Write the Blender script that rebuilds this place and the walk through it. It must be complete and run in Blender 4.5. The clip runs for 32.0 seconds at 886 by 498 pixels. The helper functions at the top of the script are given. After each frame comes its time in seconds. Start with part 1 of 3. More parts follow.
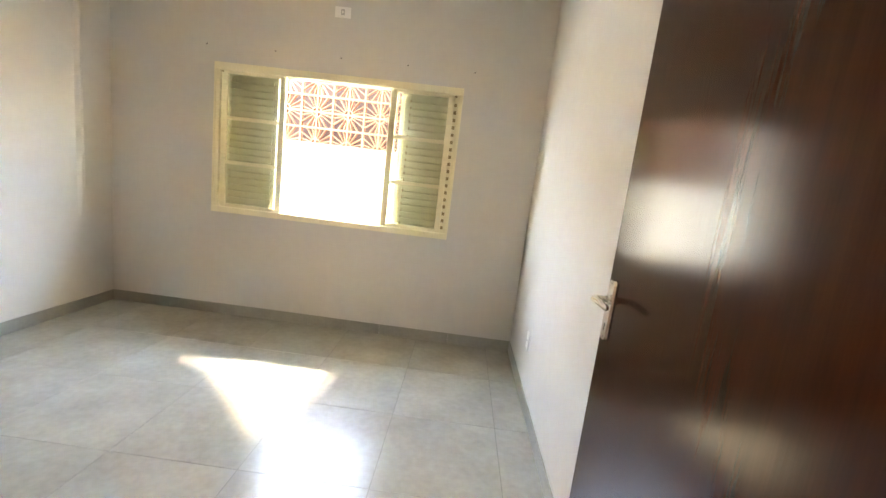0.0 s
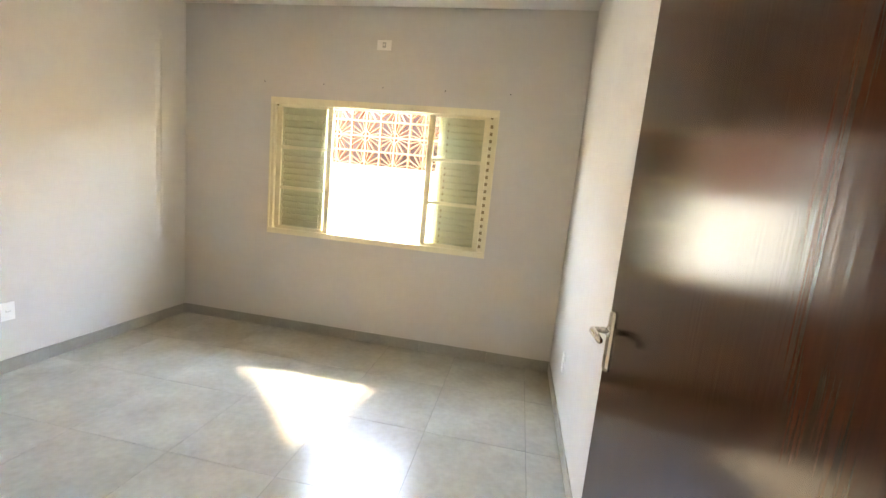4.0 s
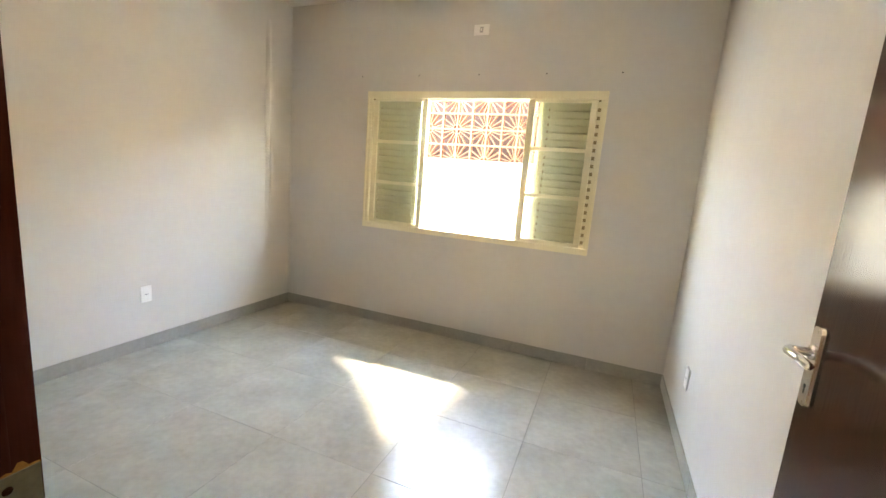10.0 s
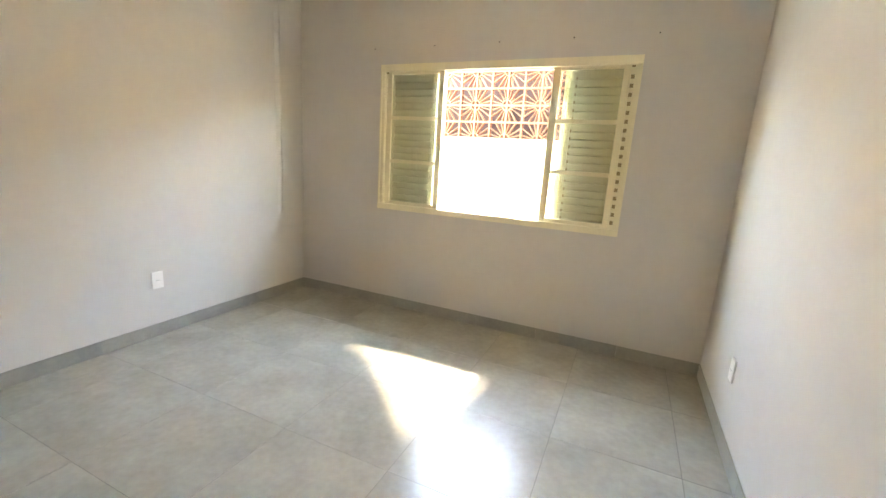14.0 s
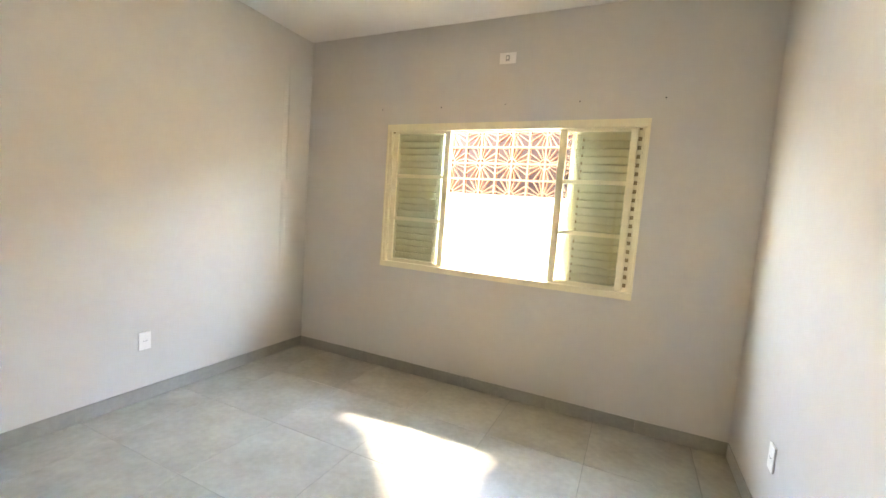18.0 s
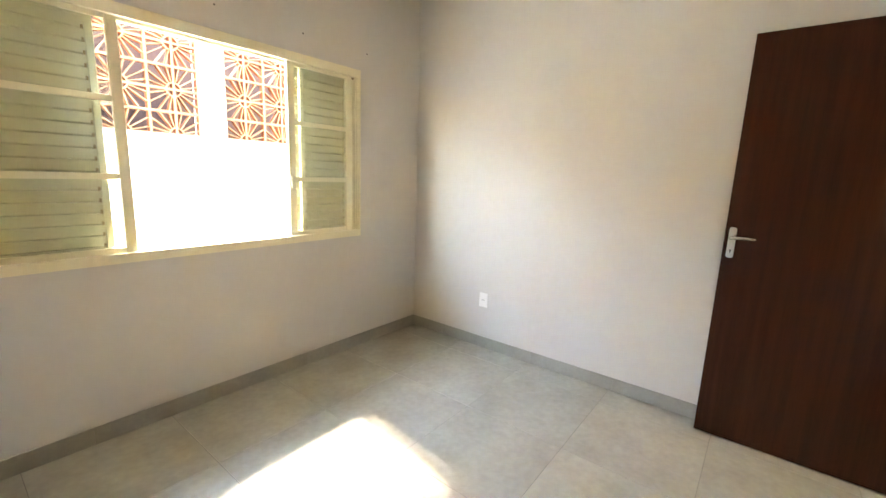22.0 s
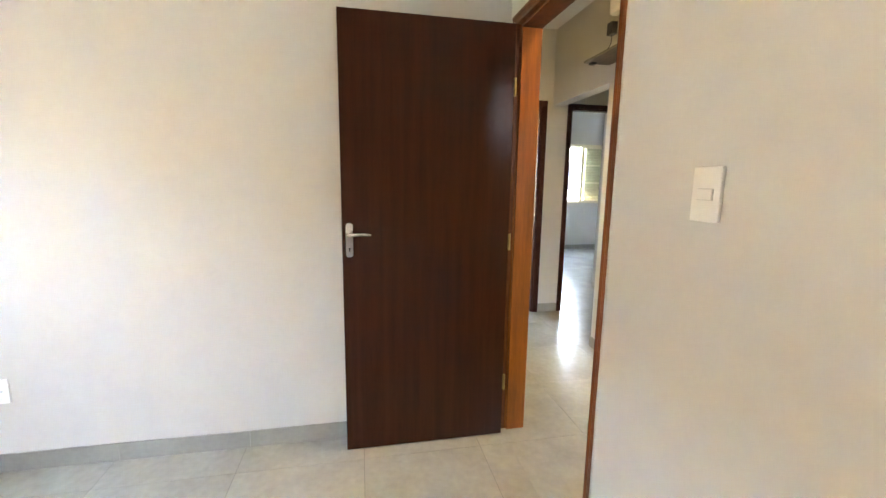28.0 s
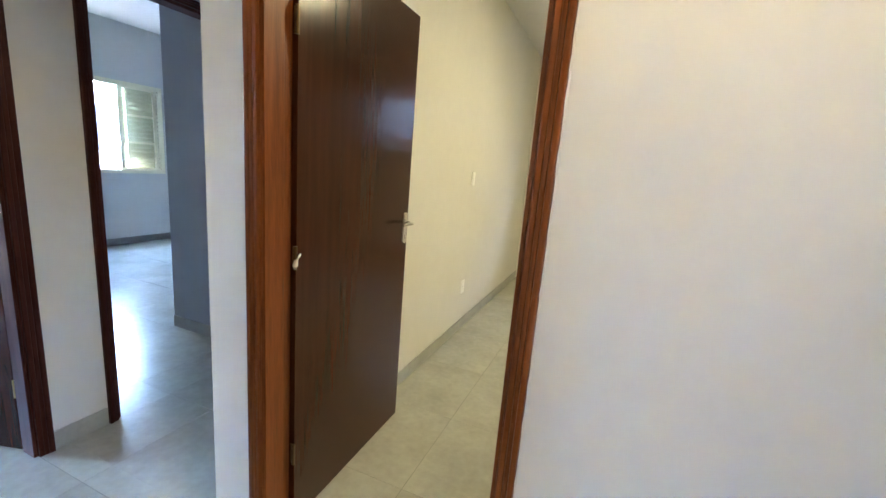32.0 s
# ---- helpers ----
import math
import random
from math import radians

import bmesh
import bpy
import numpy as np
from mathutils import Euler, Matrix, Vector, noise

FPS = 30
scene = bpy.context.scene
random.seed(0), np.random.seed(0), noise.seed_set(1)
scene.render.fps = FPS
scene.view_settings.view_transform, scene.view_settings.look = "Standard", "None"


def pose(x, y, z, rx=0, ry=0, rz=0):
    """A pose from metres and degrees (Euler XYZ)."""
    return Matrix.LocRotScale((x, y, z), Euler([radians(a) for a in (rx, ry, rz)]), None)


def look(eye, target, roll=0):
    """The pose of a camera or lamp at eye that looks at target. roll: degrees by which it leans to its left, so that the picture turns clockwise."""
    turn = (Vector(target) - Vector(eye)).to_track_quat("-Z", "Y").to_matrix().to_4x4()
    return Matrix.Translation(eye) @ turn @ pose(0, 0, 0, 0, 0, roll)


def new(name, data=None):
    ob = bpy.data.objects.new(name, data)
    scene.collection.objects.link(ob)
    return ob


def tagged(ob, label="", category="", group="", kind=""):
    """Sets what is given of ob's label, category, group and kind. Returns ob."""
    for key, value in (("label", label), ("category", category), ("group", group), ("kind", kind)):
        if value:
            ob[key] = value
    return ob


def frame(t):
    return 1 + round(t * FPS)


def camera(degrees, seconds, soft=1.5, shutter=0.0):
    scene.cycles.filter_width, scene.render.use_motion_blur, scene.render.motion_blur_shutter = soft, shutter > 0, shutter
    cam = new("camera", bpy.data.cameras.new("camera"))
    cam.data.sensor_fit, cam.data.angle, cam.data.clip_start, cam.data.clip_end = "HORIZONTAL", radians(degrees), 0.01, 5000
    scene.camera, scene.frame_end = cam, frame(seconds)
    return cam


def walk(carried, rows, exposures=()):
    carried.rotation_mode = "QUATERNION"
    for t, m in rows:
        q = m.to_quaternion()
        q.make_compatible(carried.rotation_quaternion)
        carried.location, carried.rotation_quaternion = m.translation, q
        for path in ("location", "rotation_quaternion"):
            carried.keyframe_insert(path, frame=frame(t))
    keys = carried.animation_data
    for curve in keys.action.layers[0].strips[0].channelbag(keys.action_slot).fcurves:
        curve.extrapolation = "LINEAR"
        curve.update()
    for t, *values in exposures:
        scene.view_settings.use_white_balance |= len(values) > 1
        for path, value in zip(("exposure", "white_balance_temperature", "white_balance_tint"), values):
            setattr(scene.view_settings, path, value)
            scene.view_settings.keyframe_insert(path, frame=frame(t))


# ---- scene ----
cam = camera(94.2, 32.0)

PATH = [
    (0, (2.977, -3.383, 1.371), (2.907, -1.411, 1.045), 6.8),
    (0.5, (3.058, -3.435, 1.392), (2.781, -1.475, 1.102), 6.4),
    (1, (3.103, -3.426, 1.395), (2.648, -1.496, 1.134), 6.2),
    (1.5, (3.105, -3.415, 1.405), (2.581, -1.505, 1.124), 5.8),
    (2, (3.129, -3.417, 1.391), (2.658, -1.495, 1.099), 5.3),
    (2.5, (3.154, -3.42, 1.411), (2.693, -1.497, 1.11), 5.1),
    (4.5, (3.083, -3.419, 1.443), (2.778, -1.464, 1.153), 5.1),
    (5, (3.022, -3.391, 1.399), (2.729, -1.438, 1.083), 4.5),
    (5.5, (2.926, -3.179, 1.361), (2.379, -1.284, 1.029), 3.5),
    (6, (2.83, -2.954, 1.367), (2.009, -1.159, 1.041), 3.0),
    (6.5, (2.693, -2.956, 1.318), (1.551, -1.34, 1.026), 2.5),
    (7, (2.598, -3.042, 1.341), (1.31, -1.542, 1.037), 2.5),
    (7.5, (2.618, -3.04, 1.366), (1.342, -1.528, 1.07), 2.3),
    (8, (2.765, -3.03, 1.398), (1.66, -1.392, 1.09), 2.6),
    (8.5, (2.904, -3.147, 1.409), (1.984, -1.405, 1.064), 2.8),
    (9, (2.953, -3.236, 1.373), (2.174, -1.434, 0.991), 3.1),
    (9.5, (2.961, -3.276, 1.382), (2.241, -1.447, 1.012), 3.7),
    (10, (2.987, -3.29, 1.391), (2.267, -1.455, 1.052), 4.6),
    (10.5, (2.991, -3.309, 1.385), (2.259, -1.473, 1.074), 5.1),
    (11, (2.991, -3.313, 1.403), (2.267, -1.472, 1.106), 5.2),
    (11.5, (2.991, -3.315, 1.386), (2.273, -1.471, 1.094), 4.7),
    (12, (2.992, -3.293, 1.392), (2.323, -1.434, 1.085), 3.8),
    (12.5, (2.997, -3.277, 1.388), (2.333, -1.419, 1.062), 2.9),
    (13, (2.987, -3.249, 1.385), (2.29, -1.402, 1.062), 2.5),
    (13.5, (2.963, -3.187, 1.375), (2.202, -1.371, 1.021), 2.7),
    (15.5, (2.821, -3.065, 1.277), (2.015, -1.333, 0.686), 4.9),
    (16, (2.826, -3.144, 1.464), (2.043, -1.306, 1.385), 3.6),
    (16.5, (2.867, -3.23, 1.558), (2.093, -1.408, 1.848), 2.3),
    (17, (2.907, -3.243, 1.507), (2.114, -1.418, 1.702), 2.7),
    (17.5, (2.875, -3.21, 1.452), (2.079, -1.376, 1.393), 3.7),
    (18, (2.851, -3.02, 1.395), (2.018, -1.211, 1.215), 4.2),
    (18.5, (2.713, -2.804, 1.352), (1.917, -0.986, 1.102), 5.7),
    (19, (2.366, -2.692, 1.317), (1.376, -0.986, 0.984), 6.4),
    (19.5, (1.996, -2.525, 1.287), (0.797, -0.976, 0.883), 5.4),
    (20, (1.663, -2.405, 1.288), (0.698, -0.687, 0.946), 3.2),
    (20.5, (1.402, -2.32, 1.36), (1.059, -0.37, 1.076), 1.3),
    (21, (1.092, -2.196, 1.361), (1.351, -0.237, 1.051), -0.2),
    (21.5, (0.944, -2.297, 1.383), (2.012, -0.637, 1.059), 1.3),
    (22, (0.795, -2.452, 1.384), (2.345, -1.24, 1.025), 2.2),
    (22.5, (0.783, -2.619, 1.403), (2.501, -1.661, 1.042), 2.6),
    (23, (0.755, -2.689, 1.362), (2.507, -1.784, 1.028), 2.8),
    (23.5, (0.642, -2.607, 1.415), (2.23, -1.447, 1.05), 1.9),
    (24, (0.566, -2.585, 1.387), (2.027, -1.293, 0.943), 2.5),
    (24.5, (0.563, -2.596, 1.361), (2.035, -1.296, 0.982), 3.7),
    (26.5, (0.722, -2.637, 1.397), (2.443, -1.647, 1.156), 3.1),
    (27, (0.878, -2.522, 1.367), (2.801, -2.079, 1.04), 3.4),
    (27.5, (1.078, -2.419, 1.369), (3.051, -2.433, 1.043), 2.0),
    (28, (1.424, -2.383, 1.364), (3.36, -2.767, 1.045), 0.8),
    (28.5, (1.668, -2.275, 1.365), (3.43, -3.168, 1.047), 0.7),
    (29, (1.885, -2.214, 1.377), (3.402, -3.468, 1.022), 1.1),
    (29.5, (2.148, -2.349, 1.368), (3.523, -3.76, 1.027), 1.3),
    (30, (2.434, -2.48, 1.404), (3.587, -4.068, 1.018), 2.1),
    (30.5, (2.703, -2.619, 1.404), (3.601, -4.362, 1.007), 3.4),
    (31, (2.892, -2.826, 1.417), (3.715, -4.604, 1.016), 3.7),
    (31.5, (3.062, -3.133, 1.412), (3.878, -4.912, 1.002), 3.5),
    (32, (3.232, -3.332, 1.417), (3.968, -5.15, 1.024), 4.7),
]
EXPOSURES = [(0.0, 7.6, 10000, 18), (4.5, 7.6, 10100, 18), (6.0, 7.65, 10200, 18), (7.0, 7.75, 10500, 18), (8.0, 7.75, 10200, 18), (9.0, 7.5, 10000, 18), (11.0, 7.55, 10100, 17), (13.5, 7.5, 10100, 17), (15.5, 7.15, 10700, 17), (16.0, 7.35, 10400, 17), (16.6, 7.6, 9200, 16), (17.5, 7.6, 9500, 17), (19.0, 7.65, 10200, 18), (20.0, 7.5, 10500, 19), (21.0, 7.55, 10300, 18), (23.0, 7.5, 10300, 18), (26.5, 7.6, 9600, 18), (27.5, 7.75, 10000, 18), (28.0, 7.85, 9700, 18), (29.0, 8.2, 8800, 18), (30.0, 8.15, 8600, 17), (31.0, 7.95, 7000, 16), (32.0, 7.75, 6500, 15)]
walk(cam, [(t, look(eye, target, roll)) for t, eye, target, roll in PATH], EXPOSURES)

# ---- world, sun, exposure ----
SUN_EL, SUN_AZ = 49.5, -7.5         # degrees above the horizon; west of the way that the window faces
world = bpy.data.worlds.new("sky")
scene.world = world
world.use_nodes = True
wn = world.node_tree
sky = wn.nodes.new("ShaderNodeTexSky")
sky.sky_type, sky.sun_disc = "NISHITA", False
sky.sun_elevation, sky.sun_rotation = radians(SUN_EL), radians(-SUN_AZ)
sky.dust_density = 0.0
wn.links.new(sky.outputs[0], wn.nodes["Background"].inputs[0])
wn.nodes["Background"].inputs[1].default_value = 0.15

sun = new("sun", bpy.data.lights.new("sun", "SUN"))
sun.data.energy, sun.data.angle, sun.data.color = 0.38, radians(3.5), (1.0, 0.975, 0.93)
sd = Vector((-math.sin(radians(SUN_AZ)) * math.cos(radians(SUN_EL)), math.cos(radians(SUN_AZ)) * math.cos(radians(SUN_EL)), math.sin(radians(SUN_EL))))
sun.matrix_world = look(sd * 30, (0, 0, 0))


# ---- materials ----
def mat(name, col, rough=0.6, metal=0.0, var=0.08, scale=6.0, bump=0.0, bscale=120.0, per=0.0, col2=None, stretch=(1, 1, 1), detail=5.0, spec=0.5):
    """A procedural surface: two scales of colour variation, gloss that varies and fine relief."""
    m = bpy.data.materials.new(name)
    m.use_nodes = True
    t, ln = m.node_tree.nodes, m.node_tree.links
    b = t["Principled BSDF"]
    b.inputs["Metallic"].default_value = metal
    b.inputs["Roughness"].default_value = rough
    b.inputs["Specular IOR Level"].default_value = spec
    tc = t.new("ShaderNodeTexCoord")
    mp = t.new("ShaderNodeMapping")
    mp.inputs["Scale"].default_value = stretch
    ln.new(tc.outputs["Object"], mp.inputs["Vector"])
    info = t.new("ShaderNodeObjectInfo")
    off = t.new("ShaderNodeVectorMath")
    off.operation = "MULTIPLY_ADD"
    ln.new(info.outputs["Random"], off.inputs[0])
    off.inputs[1].default_value = (17.0, 31.0, 11.0) if per else (0, 0, 0)
    ln.new(mp.outputs[0], off.inputs[2])
    n1 = t.new("ShaderNodeTexNoise")
    n1.inputs["Scale"].default_value, n1.inputs["Detail"].default_value, n1.inputs["Roughness"].default_value = scale, detail, 0.6
    n2 = t.new("ShaderNodeTexNoise")
    n2.inputs["Scale"].default_value, n2.inputs["Detail"].default_value = scale * 9, 3
    for n in (n1, n2):
        ln.new(off.outputs[0], n.inputs["Vector"])
    add = t.new("ShaderNodeMix")
    add.inputs[0].default_value = 0.3
    ln.new(n1.outputs[0], add.inputs[2]), ln.new(n2.outputs[0], add.inputs[3])
    ramp = t.new("ShaderNodeValToRGB")
    lo = [c * (1 - var) for c in col]
    hi = [min(1, c * (1 + var)) for c in col] if col2 is None else col2
    ramp.color_ramp.elements[0].position, ramp.color_ramp.elements[1].position = 0.34, 0.66
    ramp.color_ramp.elements[0].color, ramp.color_ramp.elements[1].color = (*lo, 1), (*hi, 1)
    ln.new(add.outputs[0], ramp.inputs[0])
    out = ramp.outputs[0]
    if per:
        hsv = t.new("ShaderNodeHueSaturation")
        r = t.new("ShaderNodeMapRange")
        r.inputs[3].default_value, r.inputs[4].default_value = 1 - per, 1 + per
        ln.new(info.outputs["Random"], r.inputs[0]), ln.new(r.outputs[0], hsv.inputs["Value"]), ln.new(out, hsv.inputs["Color"])
        out = hsv.outputs[0]
    ln.new(out, b.inputs["Base Color"])
    if bump:
        n3 = t.new("ShaderNodeTexNoise")
        n3.inputs["Scale"].default_value, n3.inputs["Detail"].default_value = bscale, 4
        ln.new(off.outputs[0], n3.inputs["Vector"])
        bp = t.new("ShaderNodeBump")
        bp.inputs["Strength"].default_value, bp.inputs["Distance"].default_value = bump, 0.004
        ln.new(n3.outputs[0], bp.inputs["Height"]), ln.new(bp.outputs[0], b.inputs["Normal"])
    return m


PAINT = mat("wall_paint", (0.60, 0.585, 0.55), 0.62, var=0.03, scale=1.6, bump=0.08, bscale=60)
# bluer and darker than PAINT
GREYWALL = mat("blue_grey_wall", (0.34, 0.35, 0.37), 0.62, var=0.03, scale=1.6, bump=0.08, bscale=60)
CEIL = mat("ceiling_paint", (0.74, 0.73, 0.72), 0.8, var=0.02, scale=1.5, bump=0.1, bscale=70)
TILE = mat("porcelain_tile", (0.340, 0.338, 0.296), 0.24, var=0.15, scale=3.0, bump=0.03, bscale=30, per=0.008, detail=8, spec=0.42)
SKIRT = mat("skirting_tile", (0.300, 0.298, 0.260), 0.35, var=0.12, scale=4, per=0.02)
GROUT = mat("grout", (0.19, 0.183, 0.165), 0.85, var=0.2, scale=20)
SASH = mat("cream_enamel", (0.80, 0.75, 0.56), 0.42, var=0.05, scale=5, bump=0.06, bscale=60)
# brown that stands for the shade inside slots and gaps
SLOTSHADE = mat("shaded_slot_brown", (0.34, 0.27, 0.15), 0.7, var=0.2, scale=20)
LOUVRE = mat("shutter_enamel", (0.58, 0.565, 0.375), 0.45, var=0.06, scale=6, bump=0.05, bscale=60)
LEAF = mat("dark_varnished_wood", (0.040, 0.0118, 0.0060), 0.17, var=0.22, scale=5.0, stretch=(6, 6, 0.25), spec=0.27, bump=0.07, bscale=18)
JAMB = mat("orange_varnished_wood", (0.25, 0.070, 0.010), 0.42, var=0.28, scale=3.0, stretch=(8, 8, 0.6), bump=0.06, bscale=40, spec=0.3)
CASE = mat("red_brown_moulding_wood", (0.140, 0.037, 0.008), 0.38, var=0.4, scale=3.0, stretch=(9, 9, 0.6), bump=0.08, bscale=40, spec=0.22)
# paler copy of CASE: light on one casing put into its colour
LITCASE = mat("lit_moulding_wood", (0.205, 0.053, 0.011), 0.46, var=0.35, scale=3.0, stretch=(9, 9, 0.6), bump=0.08, bscale=40, spec=0.25)
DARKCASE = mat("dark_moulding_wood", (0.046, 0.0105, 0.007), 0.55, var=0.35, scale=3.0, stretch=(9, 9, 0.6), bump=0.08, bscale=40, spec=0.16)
CHROME = mat("polished_chrome", (0.76, 0.75, 0.73), 0.1, 1.0, var=0.04, scale=20)
STEEL = mat("worn_zinc_steel", (0.17, 0.175, 0.14), 0.5, 0.5, var=0.2, scale=25)
RAWWOOD = mat("raw_chipped_wood", (0.27, 0.15, 0.045), 0.8, var=0.25, scale=30)
BRASS = mat("aged_brass", (0.42, 0.30, 0.13), 0.42, 1.0, var=0.2, scale=30)
DULLBRASS = mat("varnished_over_brass", (0.10, 0.06, 0.025), 0.45, 0.8, var=0.3, scale=30)
PLASTIC = mat("white_plastic", (0.83, 0.82, 0.79), 0.32, var=0.02, scale=8)
BLACK = mat("black_plastic", (0.02, 0.02, 0.02), 0.4, var=0.2, scale=20)
GRANITE = mat("black_granite", (0.009, 0.011, 0.009), 0.16, var=0.6, scale=45, col2=(0.022, 0.026, 0.022))
SHELFGREY = mat("grey_plastic", (0.45, 0.45, 0.43), 0.4, var=0.05, scale=10)
SHELF = mat("grey_board", (0.20, 0.175, 0.14), 0.5, var=0.2, scale=4, stretch=(1, 6, 6))
WHITEWALL = mat("white_masonry_paint", (0.80, 0.79, 0.77), 0.8, var=0.05, scale=2, bump=0.3, bscale=45)
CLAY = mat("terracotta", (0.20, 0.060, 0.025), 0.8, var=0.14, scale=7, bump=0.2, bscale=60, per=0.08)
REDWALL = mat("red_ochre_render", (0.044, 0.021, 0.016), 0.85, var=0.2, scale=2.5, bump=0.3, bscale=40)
CLAYFACE = mat("lit_clay_face", (0.25, 0.125, 0.080), 0.85, var=0.2, scale=7, bump=0.2, bscale=60, per=0.08)
YARDBLUE = mat("blue_grey_steel_paint", (0.10, 0.115, 0.17), 0.5, var=0.1, scale=6)
FACADEBOUNCE = mat("cream_bounce_layer", (0.64, 0.56, 0.40), 0.8, var=0.06, scale=2, bump=0.3, bscale=40)
CONCRETE = mat("concrete", (0.30, 0.29, 0.27), 0.85, var=0.15, scale=3, bump=0.3, bscale=30)
SLOT = mat("shadow_gap_black", (0.015, 0.014, 0.012), 0.8, var=0.2, scale=20)


def glow(name, col, strength):
    m = bpy.data.materials.new(name)
    m.use_nodes = True
    b = m.node_tree.nodes["Principled BSDF"]
    b.inputs["Base Color"].default_value = (*col, 1)
    b.inputs["Emission Color"].default_value = (*col, 1)
    b.inputs["Emission Strength"].default_value = strength
    return m


LAMP_GLOW = glow("lamp_diffuser", (1.0, 0.80, 0.52), 0.38)
ROOM_GLOW = glow("room_lamp_diffuser", (1.0, 0.89, 0.50), 2.6)
HALL_GLOW = glow("hall_lamp_diffuser", (1.0, 0.84, 0.48), 0.85)

GLASS = bpy.data.materials.new("window_glass")
GLASS.use_nodes = True
gt = GLASS.node_tree
gb = gt.nodes["Principled BSDF"]
gb.inputs["Transmission Weight"].default_value, gb.inputs["Roughness"].default_value, gb.inputs["IOR"].default_value = 1.0, 0.0, 1.45
gb.inputs["Base Color"].default_value = (0.96, 0.98, 0.96, 1)


# ---- mesh helpers ----
def box(bm, x0, x1, y0, y1, z0, z1, bev=0.0):
    r = bmesh.ops.create_cube(bm, size=1.0)
    vs = r["verts"]
    for v in vs:
        v.co = Vector((x0 + (v.co.x + 0.5) * (x1 - x0), y0 + (v.co.y + 0.5) * (y1 - y0), z0 + (v.co.z + 0.5) * (z1 - z0)))
    if bev:
        es = {e for v in vs for e in v.link_edges}
        bmesh.ops.bevel(bm, geom=list(es), offset=bev, segments=2, affect="EDGES", profile=0.6)
    return vs


def tube(bm, path, r, seg=10):
    """A round bar along a list of points."""
    rings = []
    for i, p in enumerate(path):
        p = Vector(p)
        a = Vector(path[max(0, i - 1)])
        c = Vector(path[min(len(path) - 1, i + 1)])
        d = (c - a).normalized()
        u = d.orthogonal().normalized() if abs(d.z) > 0.9 else d.cross(Vector((0, 0, 1))).normalized()
        w = d.cross(u)
        rr = r[i] if isinstance(r, (list, tuple)) else r
        rings.append([bm.verts.new(p + (u * math.cos(k * 2 * math.pi / seg) + w * math.sin(k * 2 * math.pi / seg)) * rr) for k in range(seg)])
    for a, c in zip(rings, rings[1:]):
        for k in range(seg):
            bm.faces.new((a[k], a[(k + 1) % seg], c[(k + 1) % seg], c[k]))
    bm.faces.new(rings[0]), bm.faces.new(rings[-1][::-1])


def mesh(name, bm, material, smooth=False):
    bmesh.ops.recalc_face_normals(bm, faces=bm.faces)
    me = bpy.data.meshes.new(name)
    bm.to_mesh(me)
    bm.free()
    me.materials.append(material)
    if smooth:
        me.polygons.foreach_set("use_smooth", [True] * len(me.polygons))
    return me


def part(name, bm, material, parent=None, label="", smooth=False):
    ob = new(name, mesh(name, bm, material, smooth))
    ob.parent = parent
    if label:
        ob["label"] = label
    return ob


def bpart(name, material, parent, *dims, bev=0.0, label=""):
    bm = bmesh.new()
    box(bm, *dims, bev=bev)
    return part(name, bm, material, parent, label)


def thing(name, m, label, category, group="", kind=""):
    ob = new(name)
    ob.matrix_world = m
    ob.empty_display_size = 0.1
    return tagged(ob, label, category, group, kind)


def wall(name, x0, x1, y0, y1, z0, z1, holes=(), material=PAINT, label=""):
    """A wall of real thickness. holes: (start, end, bottom, top) along its longer side."""
    bm = bmesh.new()
    along_x = (x1 - x0) > (y1 - y0)
    a0, a1 = (x0, x1) if along_x else (y0, y1)

    def piece(s, e, b, t):
        if e - s > 1e-4 and t - b > 1e-4:
            box(bm, *((s, e, y0, y1) if along_x else (x0, x1, s, e)), b, t)

    at = a0
    for s, e, b, t in sorted(holes):
        piece(at, s, z0, z1)
        piece(s, e, z0, b)
        piece(s, e, t, z1)
        at = e
    piece(at, a1, z0, z1)
    return tagged(part(name, bm, material), label, "wall", kind="structure")


# ---- the plan ----
E_X, S_Y, H = 3.520, -3.13, 2.850           # bedroom: west and north walls at 0
HALL_N, HALL_S, WING_W, WING_E, ROOM_E = -3.262, -4.28, 4.462, 5.435, 4.360
DOOR_H = 2.12
WIN = (0.871, 2.875, 0.893, 2.093)         # bedroom window, outer frame
LIGHT_GREY = "light grey painted plaster wall, slightly uneven"
wall("wall_north", -0.15, 5.60, 0.0, 0.15, 0, 3.0, [(WIN[0] + 0.02, WIN[1] - 0.02, WIN[2] + 0.02, WIN[3] - 0.02)], label=LIGHT_GREY + ", with a sliding window")
# added unseen layer; its cream bounces warm light onto the boundary wall
wall("facade_north", -0.15, 5.60, 0.1505, 0.158, -0.13, 3.2, [(WIN[0] + 0.02, WIN[1] - 0.02, WIN[2] + 0.02, WIN[3] - 0.02)], material=FACADEBOUNCE, label="unseen cream layer added outside the house to bounce warm light")
wall("wall_west", -0.15, 0.0, S_Y, 0.0, 0, 3.0, label=LIGHT_GREY)
wall("wall_east", E_X, E_X + 0.12, S_Y, 0.0, 0, 3.0, label=LIGHT_GREY)
wall("wall_south", 0.5, WING_E, HALL_N, S_Y, 0, 3.0, [(2.566, 3.4775, 0, DOOR_H + 0.033)], label=LIGHT_GREY + ", with the bedroom doorway")
wall("wall_south_end", -0.15, 0.5, HALL_N, S_Y, 0, 3.0, label=LIGHT_GREY)
wall("wall_hall_south", 0.62, WING_E, HALL_S - 0.12, HALL_S, 0, 3.0, [(3.379, 4.257, 0, DOOR_H + 0.035), (WING_W, WING_E, 0, 2.14)], label="off-white hall wall with a doorway and an opening to a side passage")
